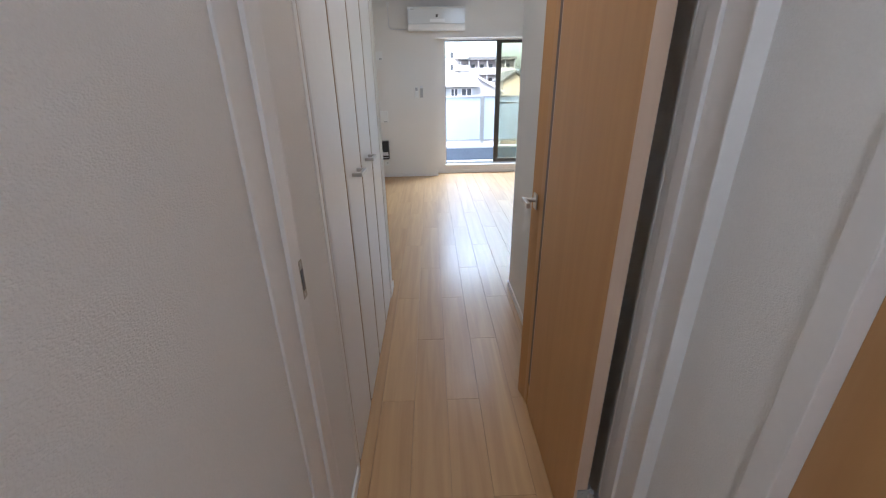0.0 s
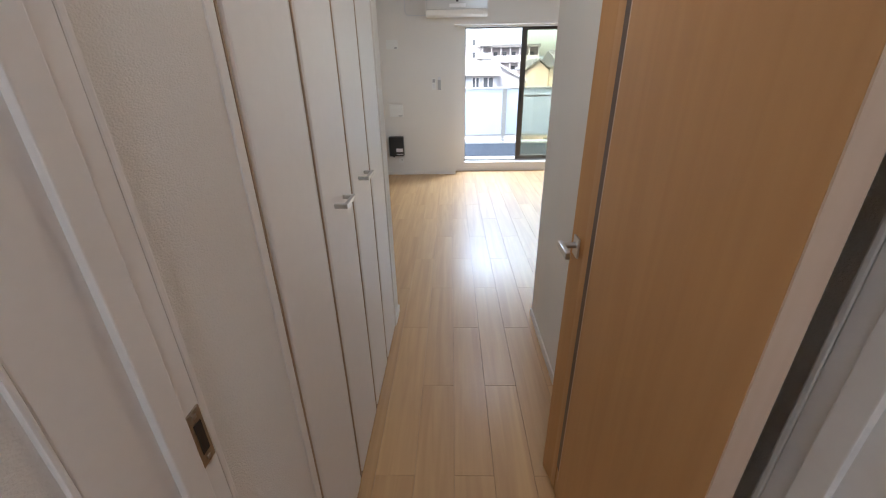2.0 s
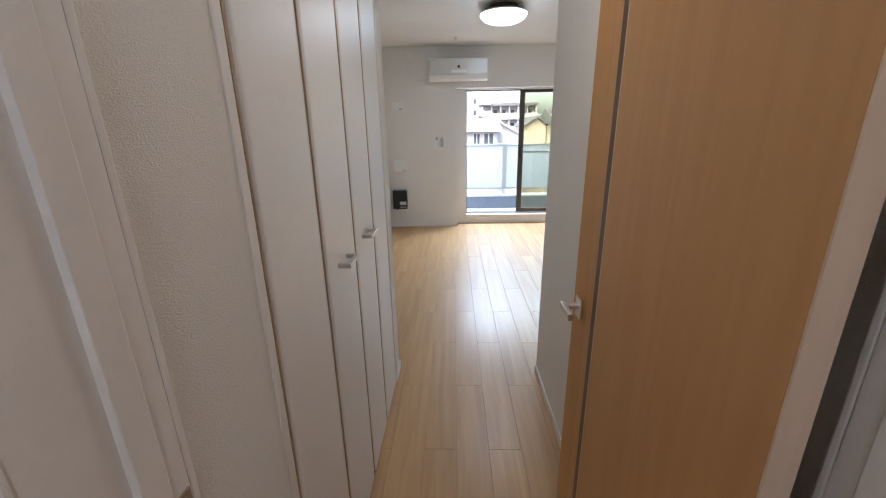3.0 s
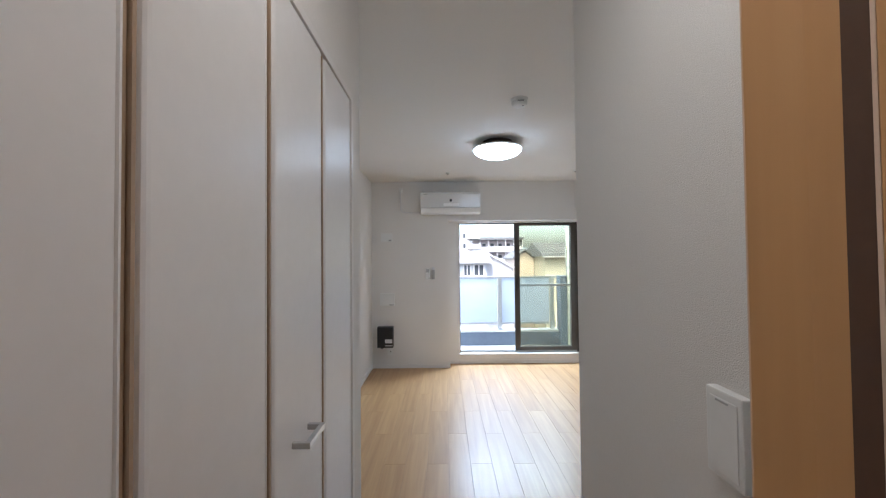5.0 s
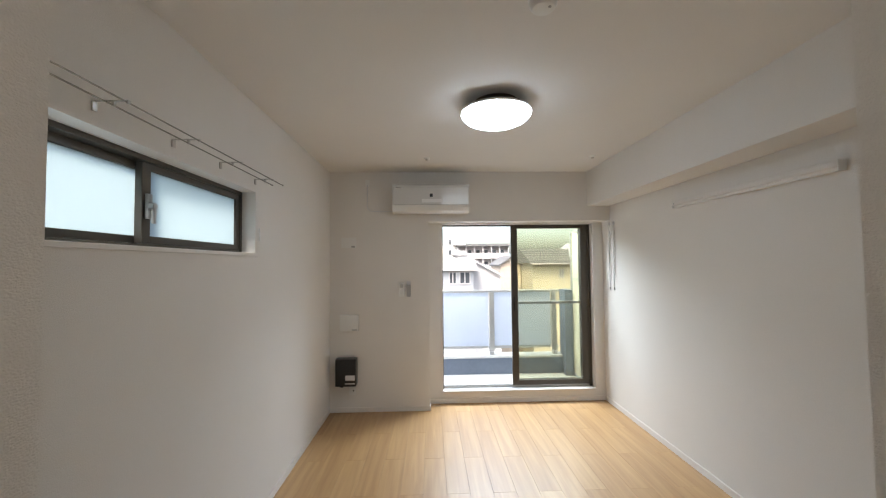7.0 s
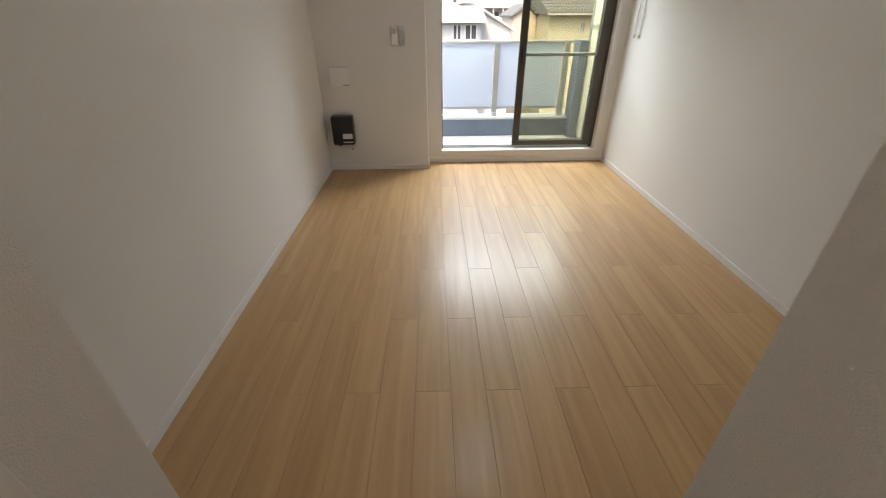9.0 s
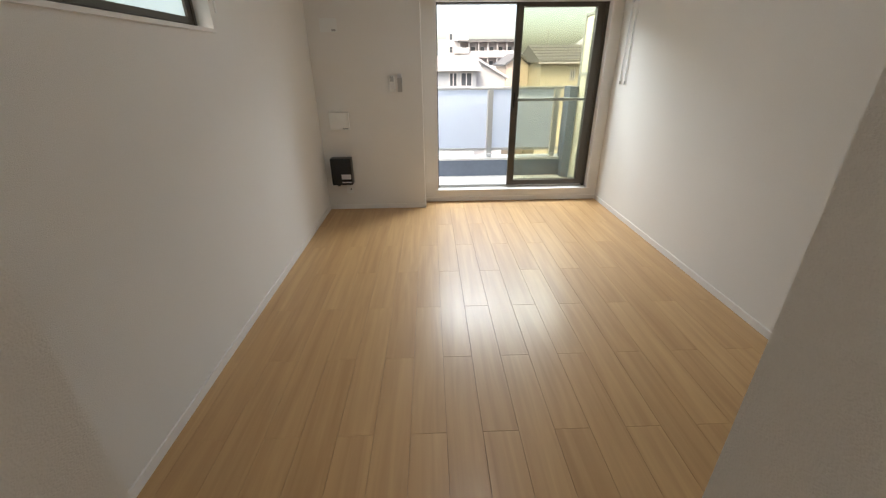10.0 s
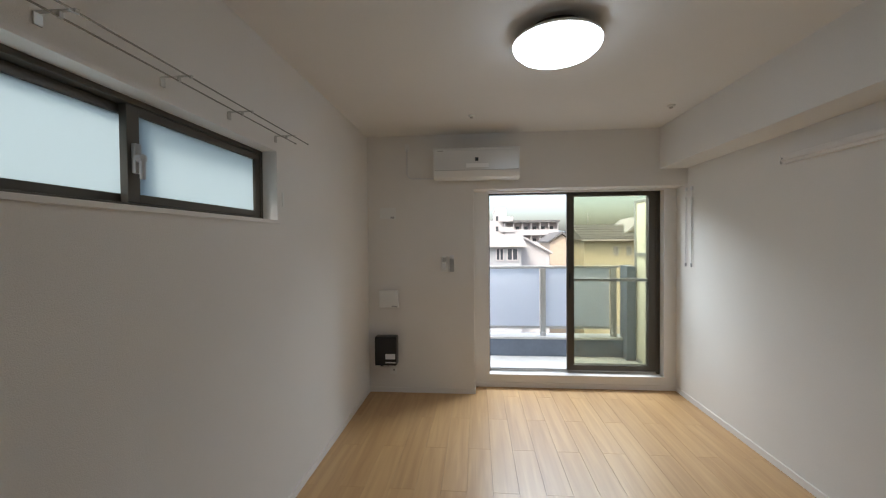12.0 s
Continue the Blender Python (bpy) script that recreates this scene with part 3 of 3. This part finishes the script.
def network_box():
    b = thing("network_box", (0.19, 0, 0.29), "black plastic network box with a pale label", "network box")
    part("body", boxes((0.082, 0.290, -0.118, -0.004, 0.292, 0.565), bevel=0.012), BLACK, b, smooth=True)
    part("bracket", boxes((0.11, 0.26, -0.006, 0, 0.32, 0.54)), BLACK, b)
    part("label_plate", boxes((0.185, 0.280, -0.1195, -0.1182, 0.355, 0.405)), LABEL, b, "pale printed label")
    part("print_line", boxes((0.185, 0.282, -0.1195, -0.1182, 0.318, 0.328)), LABEL, b)
    part("plug", boxes((0.125, 0.15, -0.07, -0.045, 0.270, 0.296), bevel=0.004), BLACK, b)
    o = thing("wall_outlet", (0.235, 0, 0.2), "small white outlet on the wall", "outlet")
    part("plate", boxes((0.20, 0.27, -0.006, 0, 0.175, 0.265), bevel=0.002), PLASTIC, o)
    part("jack", boxes((0.238, 0.252, -0.0075, -0.0055, 0.213, 0.227)), BLACK, o)


network_box()


def ceiling_lamp(x, y):
    l = thing("ceiling_lamp", (x, y, H), "round lit ceiling lamp with a white diffuser", "ceiling lamp")
    part("base", lathe(bmesh.new(), (x, y, H), [(0.13, 0.0), (0.13, -0.034), (0.186, -0.040), (0.194, -0.046), (0.15, -0.0495)]), DARKGAP, l, "dark base ring")
    part("rim", lathe(bmesh.new(), (x, y, H), [(0.186, -0.0505), (0.206, -0.054), (0.212, -0.064), (0.211, -0.0695)]), PLASTIC, l, "white rim", True)
    part("diffuser", lathe(bmesh.new(), (x, y, H), [(0.2105, -0.070), (0.2095, -0.076), (0.205, -0.088), (0.18, -0.111), (0.135, -0.130), (0.08, -0.140), (0.02, -0.143)]), LAMP, l, "glowing white diffuser", True)


ceiling_lamp(1.447, -1.80)


def downlight(x, y, k, lens, tone):
    d = thing("downlight", (x, y, H), f"lit recessed {tone} downlight added out of view in the ceiling", "downlight", "downlights")
    part("ring", lathe(bmesh.new(), (x, y, H), [(0.075 * k, 0.0), (0.075 * k, -0.004), (0.066 * k, -0.006)], 32), PLASTIC, d)
    part("bulb", lathe(bmesh.new(), (x, y, H), [(0.062 * k, -0.0062), (0.060 * k, -0.009), (0.02, -0.010)], 32), lens, d, f"glowing {tone} lens")


# unseen warm fill lamp, added to brighten the corridor
downlight(1.05, -4.75, 1.15, WARMFILL, "warm")
# unseen hall lamp, added for the light that comes from behind
downlight(1.04, -6.75, 2.0, HALLLAMP, "cool white")


def smoke_alarm(x, y):
    s = thing("smoke_alarm", (x, y, H), "round white smoke alarm on the ceiling", "smoke alarm")
    part("base", lathe(bmesh.new(), (x, y, H), [(0.055, 0), (0.055, -0.014), (0.05, -0.016)]), PLASTIC, s)
    part("body", lathe(bmesh.new(), (x, y, H), [(0.046, -0.0155), (0.050, -0.02), (0.049, -0.034), (0.040, -0.046), (0.02, -0.05)]), PLASTIC, s, smooth=True)
    part("slot", boxes((x - 0.02, x + 0.02, y - 0.0505, y - 0.044, H - 0.030, H - 0.022)), GREYPLAST, s)
    part("indicator", lathe(bmesh.new(), (x + 0.018, y - 0.02, H), [(0.006, -0.044), (0.006, -0.0505), (0.003, -0.052)], 12), GREYPLAST, s)


smoke_alarm(1.463, -2.74)


def ceiling_hook(x, y):
    s = thing("ceiling_hook", (x, y, H), "small white ceiling fitting for a drying pole", "ceiling fitting", "ceiling fittings")
    part("rose", lathe(bmesh.new(), (x, y, H), [(0.028, 0), (0.028, -0.008), (0.022, -0.012)], 24), PLASTIC, s)
    part("stem", lathe(bmesh.new(), (x, y, H), [(0.012, -0.012), (0.012, -0.022), (0.008, -0.024)], 16), STEEL, s)


for hx in ((1.02, -0.55), (2.53, -0.62)):
    ceiling_hook(*hx)


def picture_rail():
    r = thing("wall_rail", (W, -1.75, 1.93), "white wall-mounted coat rail", "wall rail")
    part("rail", prism(bmesh.new(), [(W, 1.925), (W, 1.975), (W - 0.038, 1.975), (W - 0.042, 1.968), (W - 0.042, 1.945), (W - 0.030, 1.938), (W - 0.030, 1.925)], 1, -2.39, -1.155), TRIM, r)
    for y in (-2.396, -1.155):
        part("end_cap", boxes((W - 0.043, W, y, y + 0.006, 1.923, 1.977), bevel=0.001), PLASTIC, r)
    part("screw", rod(bmesh.new(), (W - 0.042, -1.17, 1.955), (W - 0.0445, -1.17, 1.955), 0.005), GREYPLAST, r)


picture_rail()


def hanging_rod(y):
    r = thing("hanging_rod", (W, y, 1.9), "slim white drying-pole holder hung on a wall hook", "pole holder", "pole holders")
    part("hook", boxes((W - 0.018, W, y - 0.009, y + 0.009, 1.90, 1.935), bevel=0.003), LABEL, r)
    b = rod(bmesh.new(), (W - 0.012, y, 1.25), (W - 0.012, y, 1.80), 0.0065)
    part("pole", b, PLASTIC, r, smooth=True)
    n = rod(bmesh.new(), (W - 0.012, y, 1.80), (W - 0.012, y, 1.84), 0.013, 14, 0.009)
    rod(n, (W - 0.012, y, 1.84), (W - 0.012, y, 1.905), 0.003, 8)
    part("neck", n, PLASTIC, r, smooth=True)
    part("tip", rod(bmesh.new(), (W - 0.012, y, 1.22), (W - 0.012, y, 1.25), 0.008), GREYPLAST, r, "grey rubber tip")


for hy in (0.005, -0.090):
    hanging_rod(hy)


# ---- balcony ----
def balcony():
    structure("balcony_floor", boxes((-0.6, 3.3, 0.36, 1.22, -0.14, 0.02)), CONCRETE, "pale grey balcony floor", "floor")
    structure("balcony_curb", boxes((-0.6, 3.3, 1.22, 1.42, -0.35, 0.235)), CURB, "blue-grey painted balcony kerb", "kerb")
    structure("balcony_coping", boxes((-0.6, 3.3, 1.205, 1.435, 0.235, 0.262), bevel=0.004), CONCRETE, "pale coping on the balcony kerb", "coping")
    structure("balcony_pillar", boxes((2.83, 2.93, 1.08, 1.20, 0.02, 1.15), (2.83, 2.93, 1.20, 1.30, 0.263, 1.15)), CURB, "blue-grey balcony wall end", "wall")
    r = thing("balcony_railing", (1.2, 1.32, 0.262), "aluminium balcony railing with milky glass panels", "railing")
    part("top_rail", boxes((-0.55, 2.825, 1.295, 1.345, 1.112, 1.145), bevel=0.006), ALU, r)
    part("bottom_rail", boxes((-0.55, 2.825, 1.305, 1.335, 0.345, 0.375), bevel=0.003), ALU, r)
    for x in (-0.02, 0.93, 1.885, 2.75):
        p = part("post", boxes((x - 0.034, x + 0.034, 1.29, 1.33, 0.263, 1.112), bevel=0.003), ALU, r)
        part("foot", boxes((x - 0.03, x + 0.03, 1.265, 1.29, 0.263, 0.31), bevel=0.004), GREYPLAST, p, "dark bolt cover")
    for a, b in ((-0.5, -0.06), (0.02, 0.89), (0.97, 1.845), (1.925, 2.71)):
        part("glass_panel", boxes((a, b, 1.335, 1.343, 0.376, 1.112)), PANELGLASS, r, "milky glass panel")
    s = thing("balcony_screen", (2.95, 0.75, 0.02), "cream balcony partition board in an aluminium frame", "partition")
    part("board", boxes((2.945, 2.955, 0.40, 1.14, 0.06, 1.90)), CREAM, s)
    part("frame", boxes((2.935, 2.965, 1.095, 1.14, 0.02, 1.93), (2.935, 2.965, 0.37, 0.40, 0.02, 1.93), (2.935, 2.965, 0.40, 1.095, 1.90, 1.93), (2.935, 2.965, 0.40, 1.095, 1.28, 1.315), (2.935, 2.965, 0.40, 1.095, 0.02, 0.06), bevel=0.002), ALU, s)
    part("drain", rod(bmesh.new(), (2.3, 1.218, 0.11), (2.3, 1.2185, 0.11), 0.02), BLACK, s)


balcony()

# ---- town outside ----
ROOFGREY = material("grey_roof_tile", (0.13, 0.13, 0.125), rough=0.85, grain=0.25, scale=6, bump=0.3)
ROOFPALE = material("pale_metal_roof", (0.42, 0.42, 0.42), rough=0.5, grain=0.08, scale=2)
HOUSEGREY = material("grey_house_wall", (0.36, 0.38, 0.395), rough=0.85, grain=0.08, scale=3)
HOUSECREAM = material("cream_house_wall", (0.44, 0.40, 0.30), rough=0.85, grain=0.06, scale=3)
HOUSETAN = material("tan_house_wall", (0.45, 0.38, 0.30), rough=0.85, grain=0.08, scale=3)
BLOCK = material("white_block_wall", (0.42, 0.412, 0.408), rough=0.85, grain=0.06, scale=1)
# block wall again, with the galleries' shade put into its colour
BLOCKSHADE = material("shaded_gallery_wall", (0.36, 0.335, 0.335), rough=0.9, grain=0.08, scale=1)
PANE = material("dark_window_pane", (0.06, 0.07, 0.08), rough=0.12, grain=0.1)
GROUND = material("town_ground", (0.16, 0.155, 0.15), rough=0.95, grain=0.3, scale=0.05)
# distance haze is mixed into this hill colour
HILL = material("hazed_wooded_hill", (0.15, 0.19, 0.205), rough=1.0, grain=0.4, scale=0.03)

structure("ground", boxes((-3000, 3000, 3.0, 4000, -9.0, -8.0)), GROUND, "distant town ground below the balcony", "ground")


def hills():
    bm = bmesh.new()
    rows = []
    n = 120
    for j, (y, f) in enumerate(((900, 0.0), (1050, 0.7), (1250, 1.0), (1500, 0.5))):
        row = []
        for i in range(n):
            x = -1100 + 2600 * i / (n - 1)
            h = 34 + 16 * math.sin(x / 170 + 0.6) + 9 * math.sin(x / 61) + 5 * noise.noise((x / 30, y / 40, 0))
            row.append(bm.verts.new((x, y, -8 + h * f * 0.95)))
        rows.append(row)
    for p, q in zip(rows, rows[1:]):
        for i in range(n - 1):
            bm.faces.new((p[i], p[i + 1], q[i + 1], q[i]))
    return tagged(part("hills", bm, HILL, smooth=True), "low wooded hills on the skyline, blue-green with painted haze", "hill", kind="structure")


hills()


def window_on(parent, x0, x1, y, z0, z1, mat=None):
    """A sunk window with frame and pane on a wall that faces the balcony."""
    f = part("window", boxes((x0, x1, y - 0.10, y + 0.02, z0 - 0.08, z0), (x0, x1, y - 0.10, y + 0.02, z1, z1 + 0.08), (x0 - 0.08, x0, y - 0.10, y + 0.02, z0 - 0.08, z1 + 0.08), (x1, x1 + 0.08, y - 0.10, y + 0.02, z0 - 0.08, z1 + 0.08), ((x0 + x1) / 2 - 0.04, (x0 + x1) / 2 + 0.04, y - 0.08, y + 0.02, z0, z1)), BLOCK, parent)
    part("pane", boxes((x0, x1, y - 0.05, y - 0.02, z0, z1)), PANE, f)


def grey_house():
    h = thing("grey_house", (4, 30, -8), "pale grey house with low roof and dark windows", "house")
    part("wall", boxes((-3.0, 4.35, 26, 33, -8, 1.0)), HOUSEGREY, h)
    part("roof", prism(bmesh.new(), [(-3.5, 1.0), (4.7, 1.0), (4.7, 1.12), (4.3, 1.95), (-3.2, 1.95), (-3.5, 1.12)], 1, 25.5, 33.5), ROOFPALE, h)
    for x0, x1 in ((2.55, 3.0), (3.35, 4.05), (0.6, 1.4)):
        window_on(h, x0, x1, 26, 0.05, 0.85)
    g = thing("gabled_annex", (5.5, 30, -8), "pale gabled house wall with sloping roof edge", "house")
    part("wall", prism(bmesh.new(), [(4.40, -8), (6.6, -8), (6.6, 0.55), (4.40, 1.75)], 1, 27, 33), BLOCK, g)
    part("roof", prism(bmesh.new(), [(4.36, 1.78), (6.8, 0.44), (6.8, 0.58), (4.36, 1.94)], 1, 26.7, 33.3), ROOFPALE, g)


grey_house()


def cream_house():
    h = thing("cream_house", (11, 32, -8), "cream house with grey tiled roof", "house")
    part("wall", prism(bmesh.new(), [(9.97, -8), (17, -8), (17, 1.55), (9.97, 1.55)], 1, 30, 37), HOUSECREAM, h)
    part("roof", prism(bmesh.new(), [(29.4, 1.50), (29.4, 1.64), (33.5, 2.86), (37.6, 1.64), (37.6, 1.50)], 0, 9.6, 17.4), ROOFGREY, h)
    for k in range(5):
        part("tile_course", boxes((9.6, 17.4, 29.6 + k * 0.75, 29.68 + k * 0.75, 1.69 + k * 0.223, 1.75 + k * 0.223)), ROOFGREY, h)
    for x0, x1 in ((12.4, 12.65), (13.45, 13.7)):
        window_on(h, x0, x1, 30, 0.25, 0.88)
    part("gutter", boxes((9.6, 17.4, 29.3, 29.42, 1.40, 1.50)), BLOCK, h)
    part("antenna", rod(bmesh.new(), (11.25, 33.5, 2.8), (11.25, 33.5, 3.95), 0.03, 6), ALU, h)
    g = thing("dormer_house", (15, 33, -8), "cream house gable with pale roof edge", "house")
    part("wall", prism(bmesh.new(), [(13.4, 1.2), (17.0, 1.2), (17.0, 1.8), (15.2, 3.2), (13.4, 1.8)], 1, 31, 36), HOUSECREAM, g)
    part("roof", prism(bmesh.new(), [(13.1, 1.55), (15.2, 3.25), (17.3, 1.55), (17.3, 1.75), (15.2, 3.5), (13.1, 1.75)], 1, 30.6, 36.4), ROOFPALE, g)
    t = thing("tan_house", (8, 34, -8), "tan house with tiled gable", "house")
    part("wall", prism(bmesh.new(), [(7.9, -8), (9.9, -8), (9.9, 1.3), (9.0, 2.0), (7.9, 1.3)], 1, 34, 40), HOUSETAN, t)
    part("roof", prism(bmesh.new(), [(7.7, 1.25), (9.0, 2.1), (10.1, 1.2), (10.1, 1.35), (9.0, 2.3), (7.7, 1.4)], 1, 33.7, 40.3), ROOFGREY, t)


cream_house()


def apartment_block():
    y = 88
    b = thing("apartment_block", (12, y, -8), "long white apartment building with open galleries", "apartment building")
    part("wall", boxes((7.5, 19.5, y + 1.6, y + 10, -8, 5.6)), BLOCKSHADE, b)
    part("roof", boxes((7.2, 19.9, y - 0.2, y + 10.4, 5.6, 6.15)), ROOFGREY, b)
    for k in range(5):
        z = 4.0 - k * 2.75
        part("balcony", boxes((7.5, 19.6, y, y + 0.2, z - 1.15, z), (7.5, 19.6, y, y + 1.6, z - 1.3, z - 1.15)), BLOCK, b, "white gallery parapet")
        for i in range(6):
            x = 8.2 + i * 1.95
            part("door", boxes((x, x + 0.8, y + 1.5, y + 1.62, z - 0.3, z + 0.75)), PANE, b)
    for i in range(7):
        x = 7.5 + i * 1.99
        part("pier", boxes((x, x + 0.18, y + 0.2, y + 1.6, -8, 5.6)), BLOCK, b)
    t = thing("stair_tower", (5, y, -8), "white stepped stair tower of the apartment building", "tower")
    part("shaft", boxes((5.1, 8.0, y + 1, y + 7, -8, 8.6)), BLOCK, t)
    part("cap", boxes((5.4, 7.8, y + 1.5, y + 6, 8.6, 9.2)), BLOCK, t)
    part("lower_wing", boxes((3.2, 5.1, y + 1, y + 7, -8, 6.2)), BLOCK, t)
    for k in range(6):
        z = 7.0 - k * 2.4
        part("landing", boxes((6.4, 9.4 + k * 0.2, y - 0.4, y + 0.95, z - 1.1, z)), BLOCK, t)
        part("window", boxes((5.5, 6.1, y + 0.94, y + 1.02, z - 0.9, z + 0.2)), PANE, t)
    far = thing("far_building", (20, 120, -8), "pale distant building beyond the rooftops", "building")
    part("wall", boxes((21, 30, 120, 130, -8, 3.0)), BLOCK, far)
    part("roof", boxes((20.7, 30.3, 119.7, 130.3, 3.0, 3.5)), ROOFGREY, far)
    for i in range(5):
        for k in range(2):
            part("window", boxes((21.8 + i * 1.7, 22.8 + i * 1.7, 119.92, 120.02, 0.8 - k * 2.6, 2.1 - k * 2.6)), PANE, far)


apartment_block()

# ---- floor of separate boards ----
structure("floor", boxes((-0.15, W + 0.15, -7.75, 0.36, -0.14, -0.009)), JOINT, "maple-coloured plank flooring with a soft sheen", "floor")
floor_ob = bpy.data.objects["floor"]
PW, PL, GAP = 0.1530, 0.958, 0.0005
meshes = {}


def plank(x0, x1, y0, y1):
    size = (round(x1 - x0, 4), round(y1 - y0, 4))
    if size not in meshes:
        u, v, c = size[0] / 2 - GAP, size[1] / 2 - GAP, 0.0006
        me = bpy.data.meshes.new("plank")
        me.from_pydata([(-u, -v, -0.009), (u, -v, -0.009), (u, v, -0.009), (-u, v, -0.009), (-u, -v, -c), (u, -v, -c), (u, v, -c), (-u, v, -c), (-u + c, -v + c, 0), (u - c, -v + c, 0), (u - c, v - c, 0), (-u + c, v - c, 0)], [],
                       [(0, 1, 5, 4), (1, 2, 6, 5), (2, 3, 7, 6), (3, 0, 4, 7), (4, 5, 9, 8), (5, 6, 10, 9), (6, 7, 11, 10), (7, 4, 8, 11), (8, 9, 10, 11)])
        me.materials.append(FLOOR)
        meshes[size] = me
    ob = new("plank", meshes[size])
    ob.location = ((x0 + x1) / 2, (y0 + y1) / 2, 0)
    ob.parent = floor_ob


def lay(xa, xb, yb):
    """Staggered strips; those in line with the corridor run on through it."""
    k = math.floor((xa - 0.987) / PW)
    while 0.987 + k * PW < xb - 0.002:
        x0, x1 = max(xa, 0.987 + k * PW), min(xb, 0.987 + (k + 1) * PW)
        ya = -7.6 if x1 > LX - 0.03 and x0 < RX else -3.74
        base = -2.920 if k % 2 == 0 else -2.443
        j = math.floor((ya - base) / PL)
        while base + j * PL < yb - 0.002:
            y0, y1 = max(ya, base + j * PL), min(yb, base + (j + 1) * PL)
            if x1 - x0 > 0.006 and y1 - y0 > 0.006:
                plank(x0, x1, y0, y1)
            j += 1
        k += 1


lay(0.0, W, 0.2)
